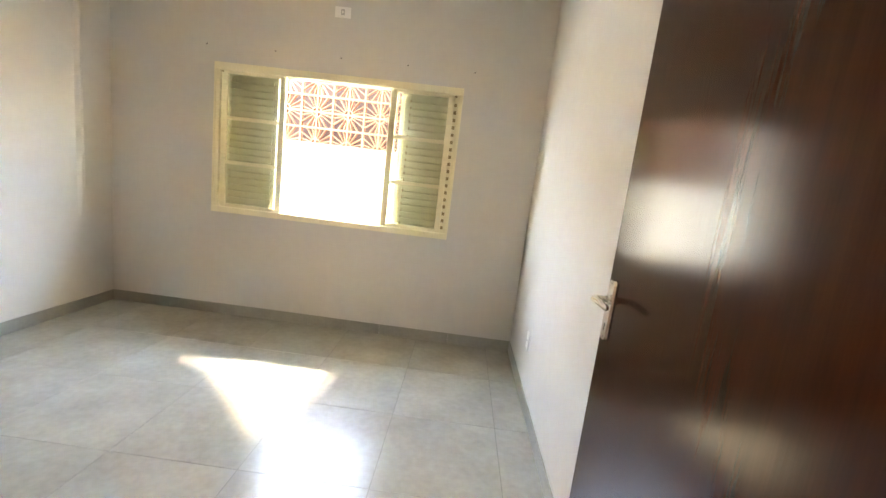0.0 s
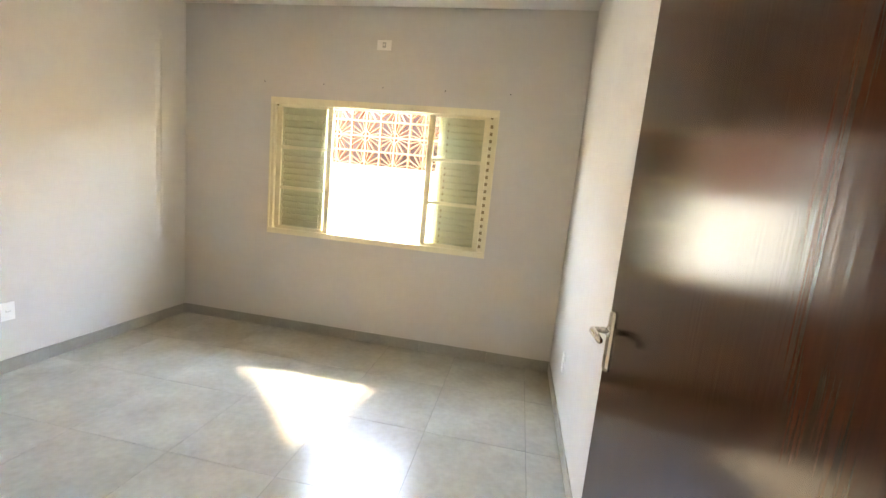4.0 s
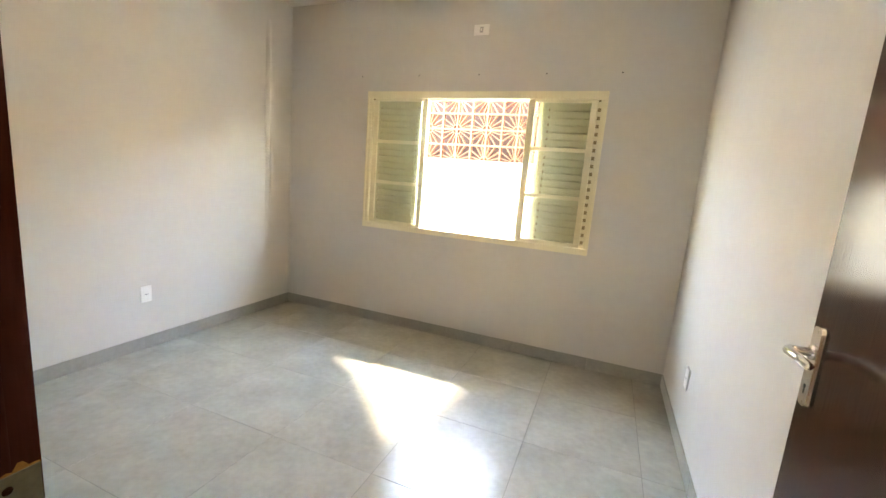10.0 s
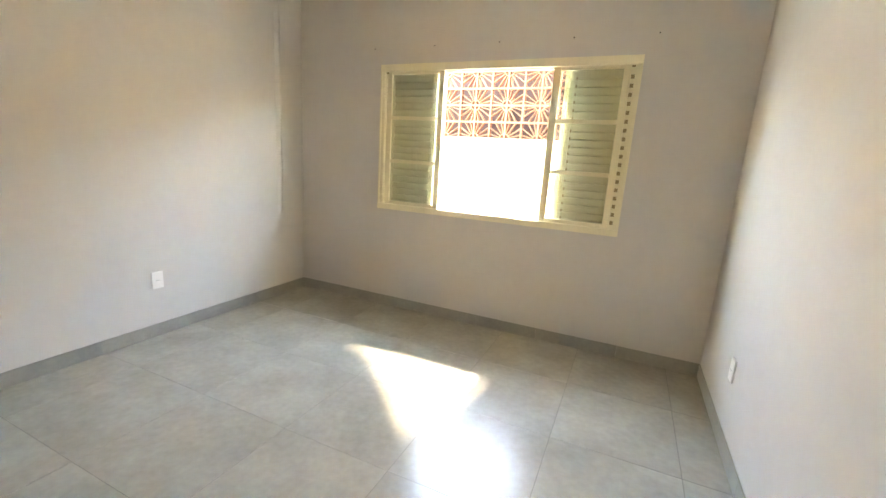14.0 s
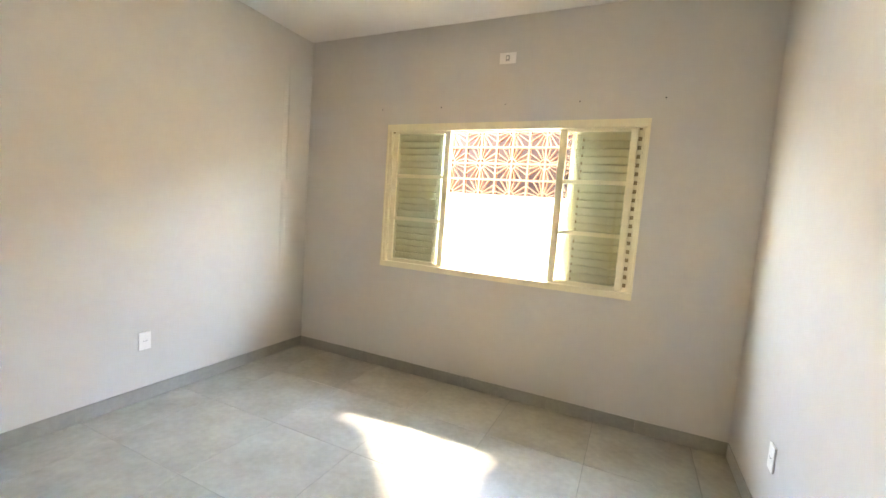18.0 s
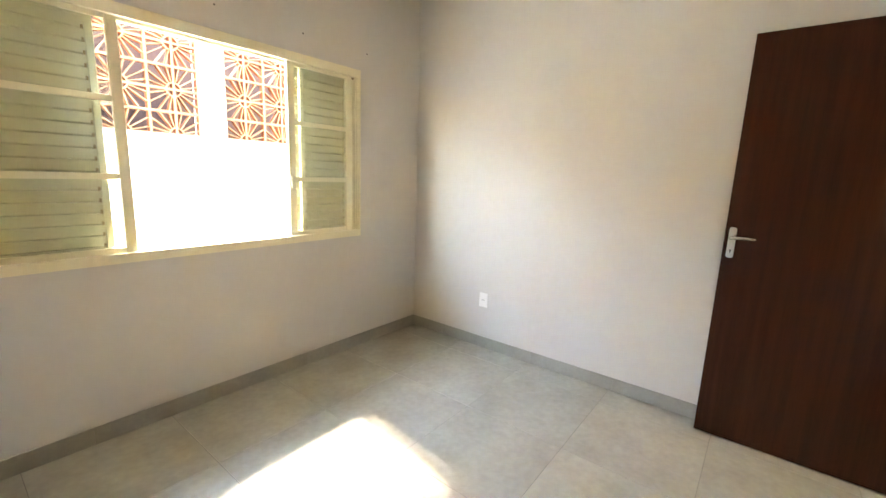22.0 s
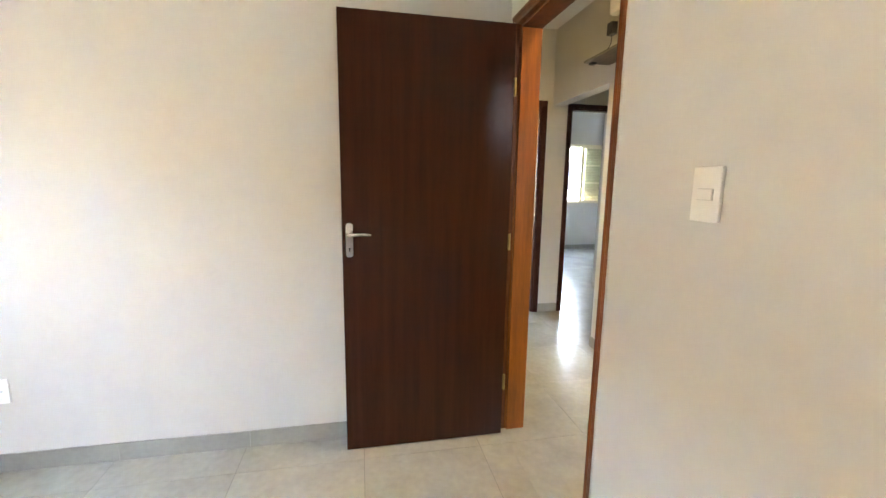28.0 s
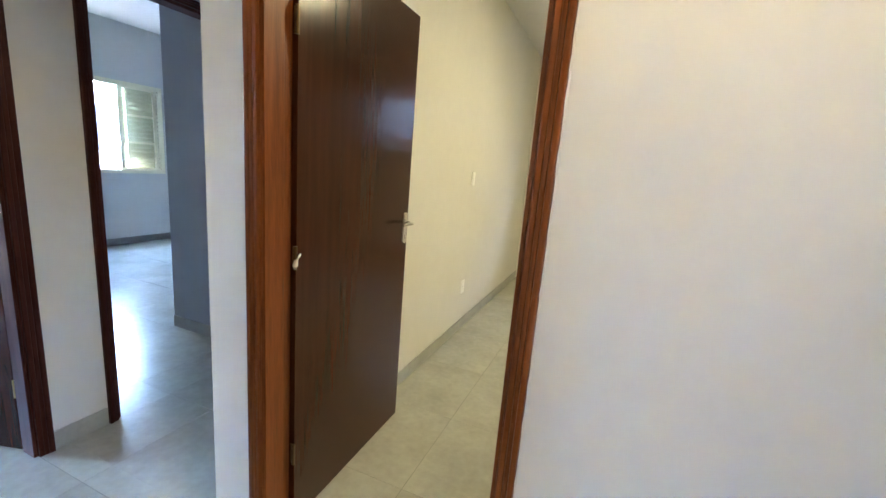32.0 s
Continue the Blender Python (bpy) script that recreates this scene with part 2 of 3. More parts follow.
wall("wall_hall_west", 0.5, 0.62, -8.97, HALL_N, 0, 3.0, [(-4.15, -3.45, 1.80, 2.45)], label="off-white hall end wall")
wall("wall_hall_east", WING_E, WING_E + 0.13, -7.5, HALL_N + 0.127, 0, 3.0, [(-5.325, -4.455, 0, DOOR_H + 0.035), (-4.195, -3.335, 0, DOOR_H + 0.035)], label="off-white hall wall with two doorways")
wall("wall_room_east", ROOM_E, WING_W, -8.85, HALL_S - 0.12, 0, 3.0, label="off-white wall between a bedroom and the side passage")
ROOM_WIN = (1.95, 2.75, 1.72, 2.32)
wall("wall_room_south", 0.5, 4.52, -8.97, -8.85, 0, 3.0, [ROOM_WIN], label="off-white end wall of the room across the hall")
wall("wall_wing_south", WING_W, WING_E, -7.62, -7.5, 0, 3.0, label="off-white end wall of the side passage")
wall("wall_far_pier", WING_E + 0.13, 6.32, -5.60, -5.40, 0, 3.0, material=GREYWALL, label="bluish grey wall end in the far room")
wall("wall_far_inner", 6.20, 6.32, -8.6, -5.60, 0, 3.0, material=GREYWALL, label="bluish grey wall of the far room")
wall("wall_far_north", WING_E + 0.13, 9.60, -4.32, -4.20, 0, 3.0, label="light grey wall of the far room")
FAR_WIN = (-7.46, -5.456, 0.975, 2.175)
wall("wall_far_east", 9.45, 9.60, -8.6, -4.32, 0, 3.0, [(FAR_WIN[0] + 0.02, FAR_WIN[1] - 0.02, FAR_WIN[2] + 0.02, FAR_WIN[3] - 0.02)], label="light grey wall of the far room with a sliding window")
wall("wall_far_south", 6.20, 9.60, -8.72, -8.6, 0, 3.0, label="light grey end wall of the far room")
wall("wall_side_room_east", 8.2, 8.32, -4.20, -0.5, 0, 3.0, [(-3.2, -2.4, 0.9, 2.1)], label="plain light wall of the side room")
wall("wall_side_room_north", WING_E + 0.13, 8.32, -0.5, -0.38, 0, 3.0, label="plain light wall of the side room")
wall("wall_side_room_west", WING_E, WING_E + 0.13, HALL_N + 0.127, 0.0, 0, 3.0, label="plain light wall of the side room")


def slab(name, x0, x1, y0, y1, z0, z1, material, label, category):
    bm = bmesh.new()
    box(bm, x0, x1, y0, y1, z0, z1)
    return tagged(part(name, bm, material), label, category, kind="structure")


slab("ceiling", 0.0, E_X, S_Y, 0.0, H, H + 0.15, CEIL, "flat white painted bedroom ceiling", "ceiling")
slab("ceiling_hall", 0.62, WING_E, HALL_S, HALL_N, H, H + 0.15, CEIL, "flat white painted hall ceiling", "ceiling")
slab("ceiling_wing", WING_W, WING_E, -7.5, HALL_S - 0.12, H, H + 0.15, CEIL, "flat white ceiling of the side passage", "ceiling")
slab("ceiling_room", 0.62, ROOM_E, -8.85, HALL_S - 0.12, H, H + 0.15, CEIL, "flat white ceiling of the room across the hall", "ceiling")
slab("ceiling_far", WING_E + 0.13, 9.45, -8.6, -4.32, 2.9, 3.02, CEIL, "flat white ceiling of the far room", "ceiling")
slab("ceiling_side_room", WING_E + 0.13, 8.2, -4.2, -0.5, H, H + 0.15, CEIL, "flat white ceiling of the side room", "ceiling")
# roof slab with its eaves over the window side
slab("roof", -0.6, 9.64, -9.6, 0.16, 3.03, 3.34, CONCRETE, "plain concrete roof slab of the house", "roof")
slab("roof_eaves", -0.6, 10.2, 0.16, 1.15, 3.24, 3.34, CONCRETE, "plain concrete eaves over the side yard", "roof")
# unseen sheet added at the eaves' edge only to clip the sun patch
bm = bmesh.new()
low, top = [[bm.verts.new((x, y, z)) for x, y in ((1.15, 1.152), (2.64, 1.152), (1.834, 1.93), (1.15, 1.95))] for z in (3.262, 3.268)]
bm.faces.new(low[::-1]), bm.faces.new(top)
for k in range(4):
    bm.faces.new((low[k], low[(k + 1) % 4], top[(k + 1) % 4], top[k]))
tagged(part("roof_sheet", bm, CONCRETE), "unseen sheet added at the eaves to clip the sun patch", "roof", kind="structure")

# ---- floors: porcelain tiles, 59 cm, on a grout bed ----
TS, TX, TY, GAP = 0.597, 0.333, -0.584, 0.0026
full_tile = None


def tiled_floor(name, x0, x1, y0, y1, label):
    global full_tile
    bed = slab(name, x0, x1, y0, y1, -0.12, -0.0015, GROUT, label, "floor")
    g = GAP / 2
    ix = math.floor((x0 - TX) / TS)
    while TX + ix * TS < x1:
        iy = math.floor((y0 - TY) / TS)
        while TY + iy * TS < y1:
            a0, a1 = max(x0, TX + ix * TS + g), min(x1, TX + (ix + 1) * TS - g)
            b0, b1 = max(y0, TY + iy * TS + g), min(y1, TY + (iy + 1) * TS - g)
            if a1 - a0 > 0.01 and b1 - b0 > 0.01:
                w, d = a1 - a0, b1 - b0
                whole = abs(w - TS + GAP) < 1e-5 and abs(d - TS + GAP) < 1e-5
                if whole and full_tile:
                    me = full_tile
                else:
                    bm = bmesh.new()
                    vs = box(bm, 0, w, 0, d, -0.008, 0)
                    top = [e for e in bm.edges if all(v.co.z > -0.001 for v in e.verts)]
                    bmesh.ops.bevel(bm, geom=top, offset=0.0007, segments=1, affect="EDGES")
                    me = mesh("tile", bm, TILE)
                    if whole:
                        full_tile = me
                t = new("tile", me)
                t.location = (a0, b0, 0)
                t.parent = bed
            iy += 1
        ix += 1


# ---- doors ----
def casing(parent, x0, x1, zt, y, sign, w, material, left=True, right=True, top=True, wr=None, sink=0.0):
    """Moulded strips round an opening in a wall that runs along local x; sign: the way that they stand proud of y."""
    def strip(name, vertical, a, b, c, d):
        bm = bmesh.new()
        # profile: flat, two grooves, rounded outer edge
        prof = [(0.0, -0.006), (0.0, 0.011), (0.05, 0.013), (0.29, 0.013), (0.335, 0.0112), (0.38, 0.014), (0.57, 0.016), (0.615, 0.0136), (0.66, 0.017), (0.88, 0.019), (0.97, 0.018), (1.0, 0.014), (1.0, -0.0005 + sink)]
        ends = []
        for s in (0, 1):
            ring = []
            for u, h in prof:
                if vertical:
                    ring.append(bm.verts.new((a + (b - a) * u, y + sign * (h - sink), c + (d - c) * s)))
                else:
                    ring.append(bm.verts.new((a + (b - a) * s, y + sign * (h - sink), c + (d - c) * u)))
            ends.append(ring)
        n = len(prof)
        for k in range(n):
            bm.faces.new((ends[0][k], ends[0][(k + 1) % n], ends[1][(k + 1) % n], ends[1][k]))
        bm.faces.new(ends[0]), bm.faces.new(ends[1][::-1])
        part(name, bm, material, parent, "grooved wooden moulding")
    if left:
        strip("casing", True, x0, x0 - w, 0.0, zt)
    if right:
        strip("casing", True, x1, x1 + (wr or w), 0.0, zt)
    if top:
        strip("casing", False, x0 - (w if left else 0), x1 + ((wr or w) if right else 0), zt, zt + w)


def door_frame(name, m, width, depth, label, jamb_mat=JAMB, case_a=CASE, case_b=CASE, cw=0.045):
    """A doorway's wooden lining. Local x along the wall from 0 to width, y from 0 (face a) to -depth (face b)."""
    fr = thing(name, m, label, "door frame", kind="structure")
    th = 0.033
    for xx in ((-th, 0.0), (width, width + th)):
        bpart("jamb", jamb_mat, fr, xx[0], xx[1], -depth + 0.001, -0.001, 0, DOOR_H, bev=0.002, label="varnished wooden jamb")
    bpart("jamb_head", jamb_mat, fr, -th, width + th, -depth + 0.001, -0.001, DOOR_H, DOOR_H + th, bev=0.002, label="varnished wooden head of the frame")
    # stop against which the leaf shuts
    for xx in ((0.0, 0.011), (width - 0.011, width)):
        bpart("stop", jamb_mat, fr, xx[0], xx[1], -depth + 0.002, -0.038, 0, DOOR_H - 0.011, bev=0.0015)
    bpart("stop", jamb_mat, fr, 0.0, width, -depth + 0.002, -0.038, DOOR_H - 0.011, DOOR_H, bev=0.0015)
    casing(fr, -0.005, width + 0.005, DOOR_H + 0.005, 0.0, 1, cw, case_a)
    casing(fr, -0.005, width + 0.005, DOOR_H + 0.005, -depth, -1, cw, case_b)
    return fr


def lever_set(leaf, x, side, flip):
    """Back plate, lever, rose and keyhole on one face of a leaf. side: +1 on the face at y=0, -1 on the other."""
    y = 0.0 if side > 0 else -0.035
    s = side
    bm = bmesh.new()
    out = [(x + cx * 0.0045 + 0.012 * math.cos(radians(a)), 1.09 + cz * 0.068 + 0.012 * math.sin(radians(a))) for cx, cz, a0 in ((1, 1, 0), (-1, 1, 90), (-1, -1, 180), (1, -1, 270)) for a in range(a0, a0 + 91, 15)]
    fr = [bm.verts.new((px, y + s * 0.0065, pz)) for px, pz in out]
    bk = [bm.verts.new((x + (px - x) * 1.08, y, 1.09 + (pz - 1.09) * 1.02)) for px, pz in out]
    bm.faces.new(fr)
    for k in range(len(out)):
        bm.faces.new((fr[k], bk[k], bk[(k + 1) % len(out)], fr[(k + 1) % len(out)]))
    plate = part("back_plate", bm, CHROME, leaf, "long satin chrome back plate")
    bm = bmesh.new()
    tube(bm, [(x, y + s * 0.005, 1.118), (x, y + s * 0.040, 1.118), (x + flip * 0.006, y + s * 0.047, 1.118), (x + flip * 0.020, y + s * 0.050, 1.119),
              (x + flip * 0.06, y + s * 0.050, 1.121), (x + flip * 0.096, y + s * 0.047, 1.119), (x + flip * 0.100, y + s * 0.046, 1.119)],
         [0.0085, 0.0085, 0.009, 0.0095, 0.0085, 0.0075, 0.004], 12)
    part("lever", bm, CHROME, plate, "polished chrome lever", True)
    bm = bmesh.new()
    tube(bm, [(x, y + s * 0.004, 1.118), (x, y + s * 0.011, 1.118)], 0.0145, 18)
    part("rose", bm, CHROME, plate, "chrome collar", True)
    bm = bmesh.new()
    tube(bm, [(x, y + s * 0.0055, 1.050), (x, y + s * 0.0068, 1.050)], 0.0042, 10)
    box(bm, x - 0.0022, x + 0.0022, *sorted((y + s * 0.0055, y + s * 0.0068)), 1.034, 1.049)
    part("keyhole", bm, BLACK, plate, "dark keyhole")
    for z in (1.018, 1.162):
        bm = bmesh.new()
        tube(bm, [(x, y + s * 0.0055, z), (x, y + s * 0.0072, z)], 0.0035, 8)
        part("screw", bm, CHROME, plate)


def door(name, m, label, width=0.8, hinge_y=0.0, hinge_mat=BRASS):
    """A flush leaf: hinge edge at local x 0, free edge at x width, faces at y 0 and -0.035."""
    d = thing(name, m, label, "door", kind="structure")
    bm = bmesh.new()
    box(bm, 0, width, -0.035, 0, 0.008, 2.105, bev=0.0022)
    leaf = part("leaf", bm, LEAF, d, "dark varnished flush wooden leaf")
    for z in (0.31, 1.07, 1.82):
        bm = bmesh.new()
        tube(bm, [(-0.004, hinge_y, z - 0.042), (-0.004, hinge_y, z + 0.042)], 0.0065, 10)
        box(bm, -0.0025, 0.0012, hinge_y, hinge_y + (0.028 if hinge_y < -0.03 else -0.015), z - 0.04, z + 0.04) if hinge_y >= 0 else box(bm, -0.0025, 0.0012, hinge_y, hinge_y + 0.016, z - 0.04, z + 0.04)
        part("hinge", bm, hinge_mat, d, "butt hinge")
    bm = bmesh.new()
    box(bm, width - 0.0005, width + 0.0015, -0.028, -0.007, 0.99, 1.19)
    part("lock_face", bm, CHROME, d, "steel lock face")
    lever_set(d, width - 0.034, 1, -1)
    lever_set(d, width - 0.034, -1, -1)
    return d


# bedroom doorway: rebated lining, wooden stop on the hinge side, plastered reveal on the lock side
f1 = thing("door_frame_1", pose(2.599, S_Y, 0), "red-brown varnished wooden door frame of the bedroom", "door frame", kind="structure")
W1, D1 = 0.8455, HALL_N - S_Y
# lock-side jamb is backlit; its shade is put into a darker wood
bpart("jamb", DARKCASE, f1, -0.033, 0.0, -0.070, -0.019, 0, DOOR_H, bev=0.002, label="red-brown wooden jamb, coloured dark for its backlit side")
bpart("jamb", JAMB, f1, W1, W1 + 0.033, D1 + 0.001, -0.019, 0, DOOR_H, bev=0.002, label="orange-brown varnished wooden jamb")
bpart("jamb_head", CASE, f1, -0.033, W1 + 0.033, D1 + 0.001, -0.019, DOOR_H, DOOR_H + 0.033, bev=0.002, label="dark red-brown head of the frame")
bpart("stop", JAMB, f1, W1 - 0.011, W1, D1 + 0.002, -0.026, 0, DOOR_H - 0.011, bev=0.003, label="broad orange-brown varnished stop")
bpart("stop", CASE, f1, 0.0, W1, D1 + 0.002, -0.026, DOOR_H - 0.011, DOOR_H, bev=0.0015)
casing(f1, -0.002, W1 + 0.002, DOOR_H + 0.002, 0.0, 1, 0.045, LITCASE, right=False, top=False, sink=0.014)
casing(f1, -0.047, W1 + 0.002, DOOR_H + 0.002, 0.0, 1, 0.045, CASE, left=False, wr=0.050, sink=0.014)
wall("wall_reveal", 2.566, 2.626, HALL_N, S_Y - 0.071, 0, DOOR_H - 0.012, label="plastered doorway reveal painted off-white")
# thin cover carries the jamb's backlit shade onto the casing edge
bpart("jamb_lip", DARKCASE, f1, -0.0045, -0.0002, -0.0195, -0.0020, 0, DOOR_H, label="edge of the jamb, coloured dark like its backlit side")
bm = bmesh.new()
for za, zb in ((0.905, 0.925), (1.010, 1.035), (1.122, 1.147)):
    box(bm, 0.0, 0.002, -0.041, -0.0035, za, zb)
for ya, yb in ((-0.041, -0.030), (-0.013, -0.0035)):
    box(bm, 0.0, 0.0019, ya, yb, 0.925, 1.010)
    box(bm, 0.0, 0.0019, ya, yb, 1.035, 1.122)
part("strike_plate", bm, STEEL, f1, "worn grey steel strike plate")
bm = bmesh.new()
box(bm, 0.0, 0.0008, -0.030, -0.013, 0.925, 1.010)
box(bm, 0.0, 0.0008, -0.030, -0.013, 1.035, 1.122)
part("latch_hole", bm, SLOT, f1, "dark latch holes")
for z in (0.914, 1.136):
    bm = bmesh.new()
    tube(bm, [(0.0015, -0.024, z), (0.003, -0.024, z)], 0.0035, 8)
    part("screw", bm, CHROME, f1)
# splintered raw wood along the plate's top edge
rng = random.Random(8)
bm = bmesh.new()
low, top = [], []
for k in range(13):
    y = -0.043 + 0.040 * k / 12
    h = 0.0006 + 0.0018 * rng.random() + (0.005 if k in (8, 9) else 0.0)
    low.append(bm.verts.new((0.0012, y, 1.1468))), top.append(bm.verts.new((0.0003, y, 1.1468 + h)))
for k in range(12):
    bm.faces.new((low[k], low[k + 1], top[k + 1], top[k]))
part("chip", bm, RAWWOOD, f1, "chipped raw wood round the strike plate")
door("door_1", pose(3.3955, -3.112, 0, rz=90.35), "dark brown varnished flush door, standing open beside the bedroom wall", 0.822, hinge_y=0.003)


def paint_edge(parent, x, y, z1, out, sign, seed):
    """Uneven bead of wall paint along a casing's outer edge."""
    rng = random.Random(seed)
    bm = bmesh.new()
    rows_, z = [], 0.0
    while z < z1:
        w = 0.0006 + 0.0024 * rng.random() ** 2.2
        rows_.append([bm.verts.new((x - out * w, y + sign * 0.0045, z)), bm.verts.new((x + out * 0.0006, y + sign * 0.0050, z)), bm.verts.new((x + out * 0.0022, y + sign * 0.0002, z))])
        z += 0.012 + 0.02 * rng.random()
    for a, b in zip(rows_, rows_[1:]):
        for k in range(2):
            bm.faces.new((a[k], a[k + 1], b[k + 1], b[k]))
    part("paint_edge", bm, PAINT, parent, "uneven bead of white wall paint", True)


paint_edge(f1, -0.047, 0.0, 2.15, -1, 1, 3)
# room across the hall: its face a looks into that room
f2 = door_frame("door_frame_2", pose(4.224, HALL_S - 0.12, 0, rz=180), 0.812, 0.12, "red-brown varnished wooden door frame across the hall", CASE)
paint_edge(f2, 0.865, -0.12 - 0.0135, 2.15, 1, -1, 5)
door("door_2", pose(4.205, -4.410, 0, rz=-89.2) @ pose(0, 0.035, 0), "dark brown glossy flush door, open into the room across the hall", 0.83, hinge_y=-0.035, hinge_mat=DULLBRASS)
bm = bmesh.new()
tube(bm, [(-0.006, -0.036, 1.035), (-0.010, -0.040, 1.045), (-0.008, -0.042, 1.062), (0.004, -0.043, 1.075), (0.016, -0.040, 1.082)], [0.006, 0.009, 0.007, 0.004, 0.003], 8)
part("hinge_tag", bm, PLASTIC, bpy.data.objects["door_2"], "white plaster blob on the middle hinge", True)
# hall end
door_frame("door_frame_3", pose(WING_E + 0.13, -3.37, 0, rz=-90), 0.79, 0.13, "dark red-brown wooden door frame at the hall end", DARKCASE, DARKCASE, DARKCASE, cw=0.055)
door("door_3", pose(WING_E + 0.10, -4.15, 0, rz=17), "dark glossy flush door, open into the side room at the hall end", 0.76)
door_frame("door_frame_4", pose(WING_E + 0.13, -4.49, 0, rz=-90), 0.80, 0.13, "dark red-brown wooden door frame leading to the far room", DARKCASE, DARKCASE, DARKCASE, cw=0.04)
bpart("threshold", GRANITE, None, 3.413, 4.223, HALL_S - 0.125, HALL_S + 0.004, -0.02, 0.003, bev=0.0015)
tagged(bpy.data.objects["threshold"], "polished black granite threshold strip in the doorway", "threshold", kind="structure")


# ---- windows ----
def sliding_window(name, m, label):
    """A steel window 2.0 x 1.2 m: local x along the wall, y outwards, z up, origin at its lower left inner corner."""
    W, Hh = 2.004, 1.200
    w = thing(name, m, label, "window", kind="structure")
    # face flange
    for nm, d in (("frame_top", (0, W, -0.012, 0.010, Hh - 0.056, Hh)), ("frame_bottom", (0, W, -0.014, 0.010, 0, 0.048)),
                  ("frame_side", (0, 0.014, -0.012, 0.010, 0.048, Hh - 0.056)), ("frame_side", (W - 0.014, W, -0.012, 0.010, 0.048, Hh - 0.056)),
                  ("side_channel", (0.014, 0.045, -0.006, 0.010, 0.048, Hh - 0.056)), ("side_channel", (W - 0.026, W - 0.014, -0.006, 0.010, 0.048, Hh - 0.056))):
        bpart(nm, SASH, w, *d, bev=0.002, label="cream enamelled steel frame")
    # deep lining and tracks
    for nm, d in (("head_track", (0.02, W - 0.02, 0.010, 0.148, Hh - 0.046, Hh - 0.024)), ("sill_track", (0.02, W - 0.02, 0.010, 0.150, 0.024, 0.044)),
                  ("lining", (0.02, 0.032, 0.010, 0.148, 0.044, Hh - 0.046)), ("lining", (W - 0.032, W - 0.02, 0.010, 0.148, 0.044, Hh - 0.046))):
        bpart(nm, SASH, w, *d, bev=0.0015)
    bpart("track_rib", SASH, w, 0.032, W - 0.032, 0.052, 0.058, 0.044, 0.056)
    bpart("head_rib", SASH, w, 0.032, W - 0.032, 0.052, 0.058, Hh - 0.062, Hh - 0.046)
    zb, zt = 0.046, Hh - 0.048

    def sash(x0, x1, ws0, ws1):
        s = bpart("sash", SASH, w, x0, x0 + ws0, 0.012, 0.036, zb, zt, bev=0.002, label="cream steel sliding sash")
        bpart("stile", SASH, s, x1 - ws1, x1, 0.012, 0.036, zb, zt, bev=0.002)
        hh = zt - zb
        for k in range(4):
            zc = zb + 0.014 + (hh - 0.028) * k / 3
            bpart("glazing_bar", SASH, s, x0 + ws0, x1 - ws1, 0.014, 0.034, zc - 0.0145, zc + 0.0145, bev=0.0015)
        for k in range(3):
            za, zc = zb + 0.014 + (hh - 0.028) * k / 3 + 0.0145, zb + 0.014 + (hh - 0.028) * (k + 1) / 3 - 0.0145
            p = bpart("pane", GLASS, s, x0 + ws0, x1 - ws1, 0.022, 0.025, za, zc)
            p.visible_shadow = False
        return s

    def shutter(x0, x1, yy, ws=0.03, ends=True):
        s = bpart("shutter", LOUVRE, w, x0, x0 + ws, yy, yy + 0.022, zb, zt, bev=0.002, label="pale green louvred steel shutter")
        bpart("stile", LOUVRE, s, x1 - ws, x1, yy, yy + 0.022, zb, zt, bev=0.002)
        hh, gap = zt - zb, 0.013 if ends else 0.0
        for k in range(4):
            zc = zb + 0.014 + (hh - 0.028) * k / 3
            bpart("rail", LOUVRE, s, x0 + ws, x1 - ws, yy + 0.001, yy + 0.021, zc - 0.016, zc + 0.016, bev=0.0015)
        n = 6
        for k in range(3):
            za = zb + 0.014 + (hh - 0.028) * k / 3 + 0.016
            zc = zb + 0.014 + (hh - 0.028) * (k + 1) / 3 - 0.016
            for q in range(n):
                c = za + (zc - za) * (q + 0.5) / n
                hgt = (zc - za) / n
                bm = bmesh.new()
                # pressed slat: leans in towards its foot, with a return under it
                prof = [(yy + 0.0075, c + hgt * 0.50), (yy + 0.0035, c + hgt * 0.10), (yy + 0.0020, c - hgt * 0.26), (yy + 0.0020, c - hgt * 0.36), (yy + 0.0080, c - hgt * 0.44), (yy + 0.017, c - hgt * 0.52), (yy + 0.017, c + hgt * 0.50)]
                ends = [[bm.verts.new((xx, py, pz)) for py, pz in prof] for xx in (x0 + ws + gap, x1 - ws - gap)]
                for i in range(len(prof)):
                    j = (i + 1) % len(prof)
                    bm.faces.new((ends[0][i], ends[0][j], ends[1][j], ends[1][i]))
                bm.faces.new(ends[0]), bm.faces.new(ends[1][::-1])
                part("slat", bm, LOUVRE, s)
                if ends:
                    # pressed tabs tie the slat's ends to the stiles, an open notch under each
                    for xx in (x0 + ws, x1 - ws - gap):
                        bpart("tab", LOUVRE, s, xx, xx + gap, yy + 0.002, yy + 0.006, c - hgt * 0.14, c + hgt * 0.5)
        if ends:
            # backing strip whose brown stands for the shade in the notches
            for xx in (x0 + ws, x1 - ws - gap):
                bpart("notch_strip", SLOTSHADE, s, xx, xx + gap, yy + 0.014, yy + 0.016, zb + 0.03, zt - 0.03, label="brown strip coloured as the shade behind the slat ends")
        return s

    sash(0.070, 0.580, 0.028, 0.045)
    sash(W - 0.572, W - 0.068, 0.050, 0.045)
    shutter(0.062, 0.500, 0.062)
    shutter(0.070, 0.508, 0.100, ends=False)
    shutter(W - 0.454, W - 0.062, 0.062)
    shutter(W - 0.500, W - 0.070, 0.100, ends=False)
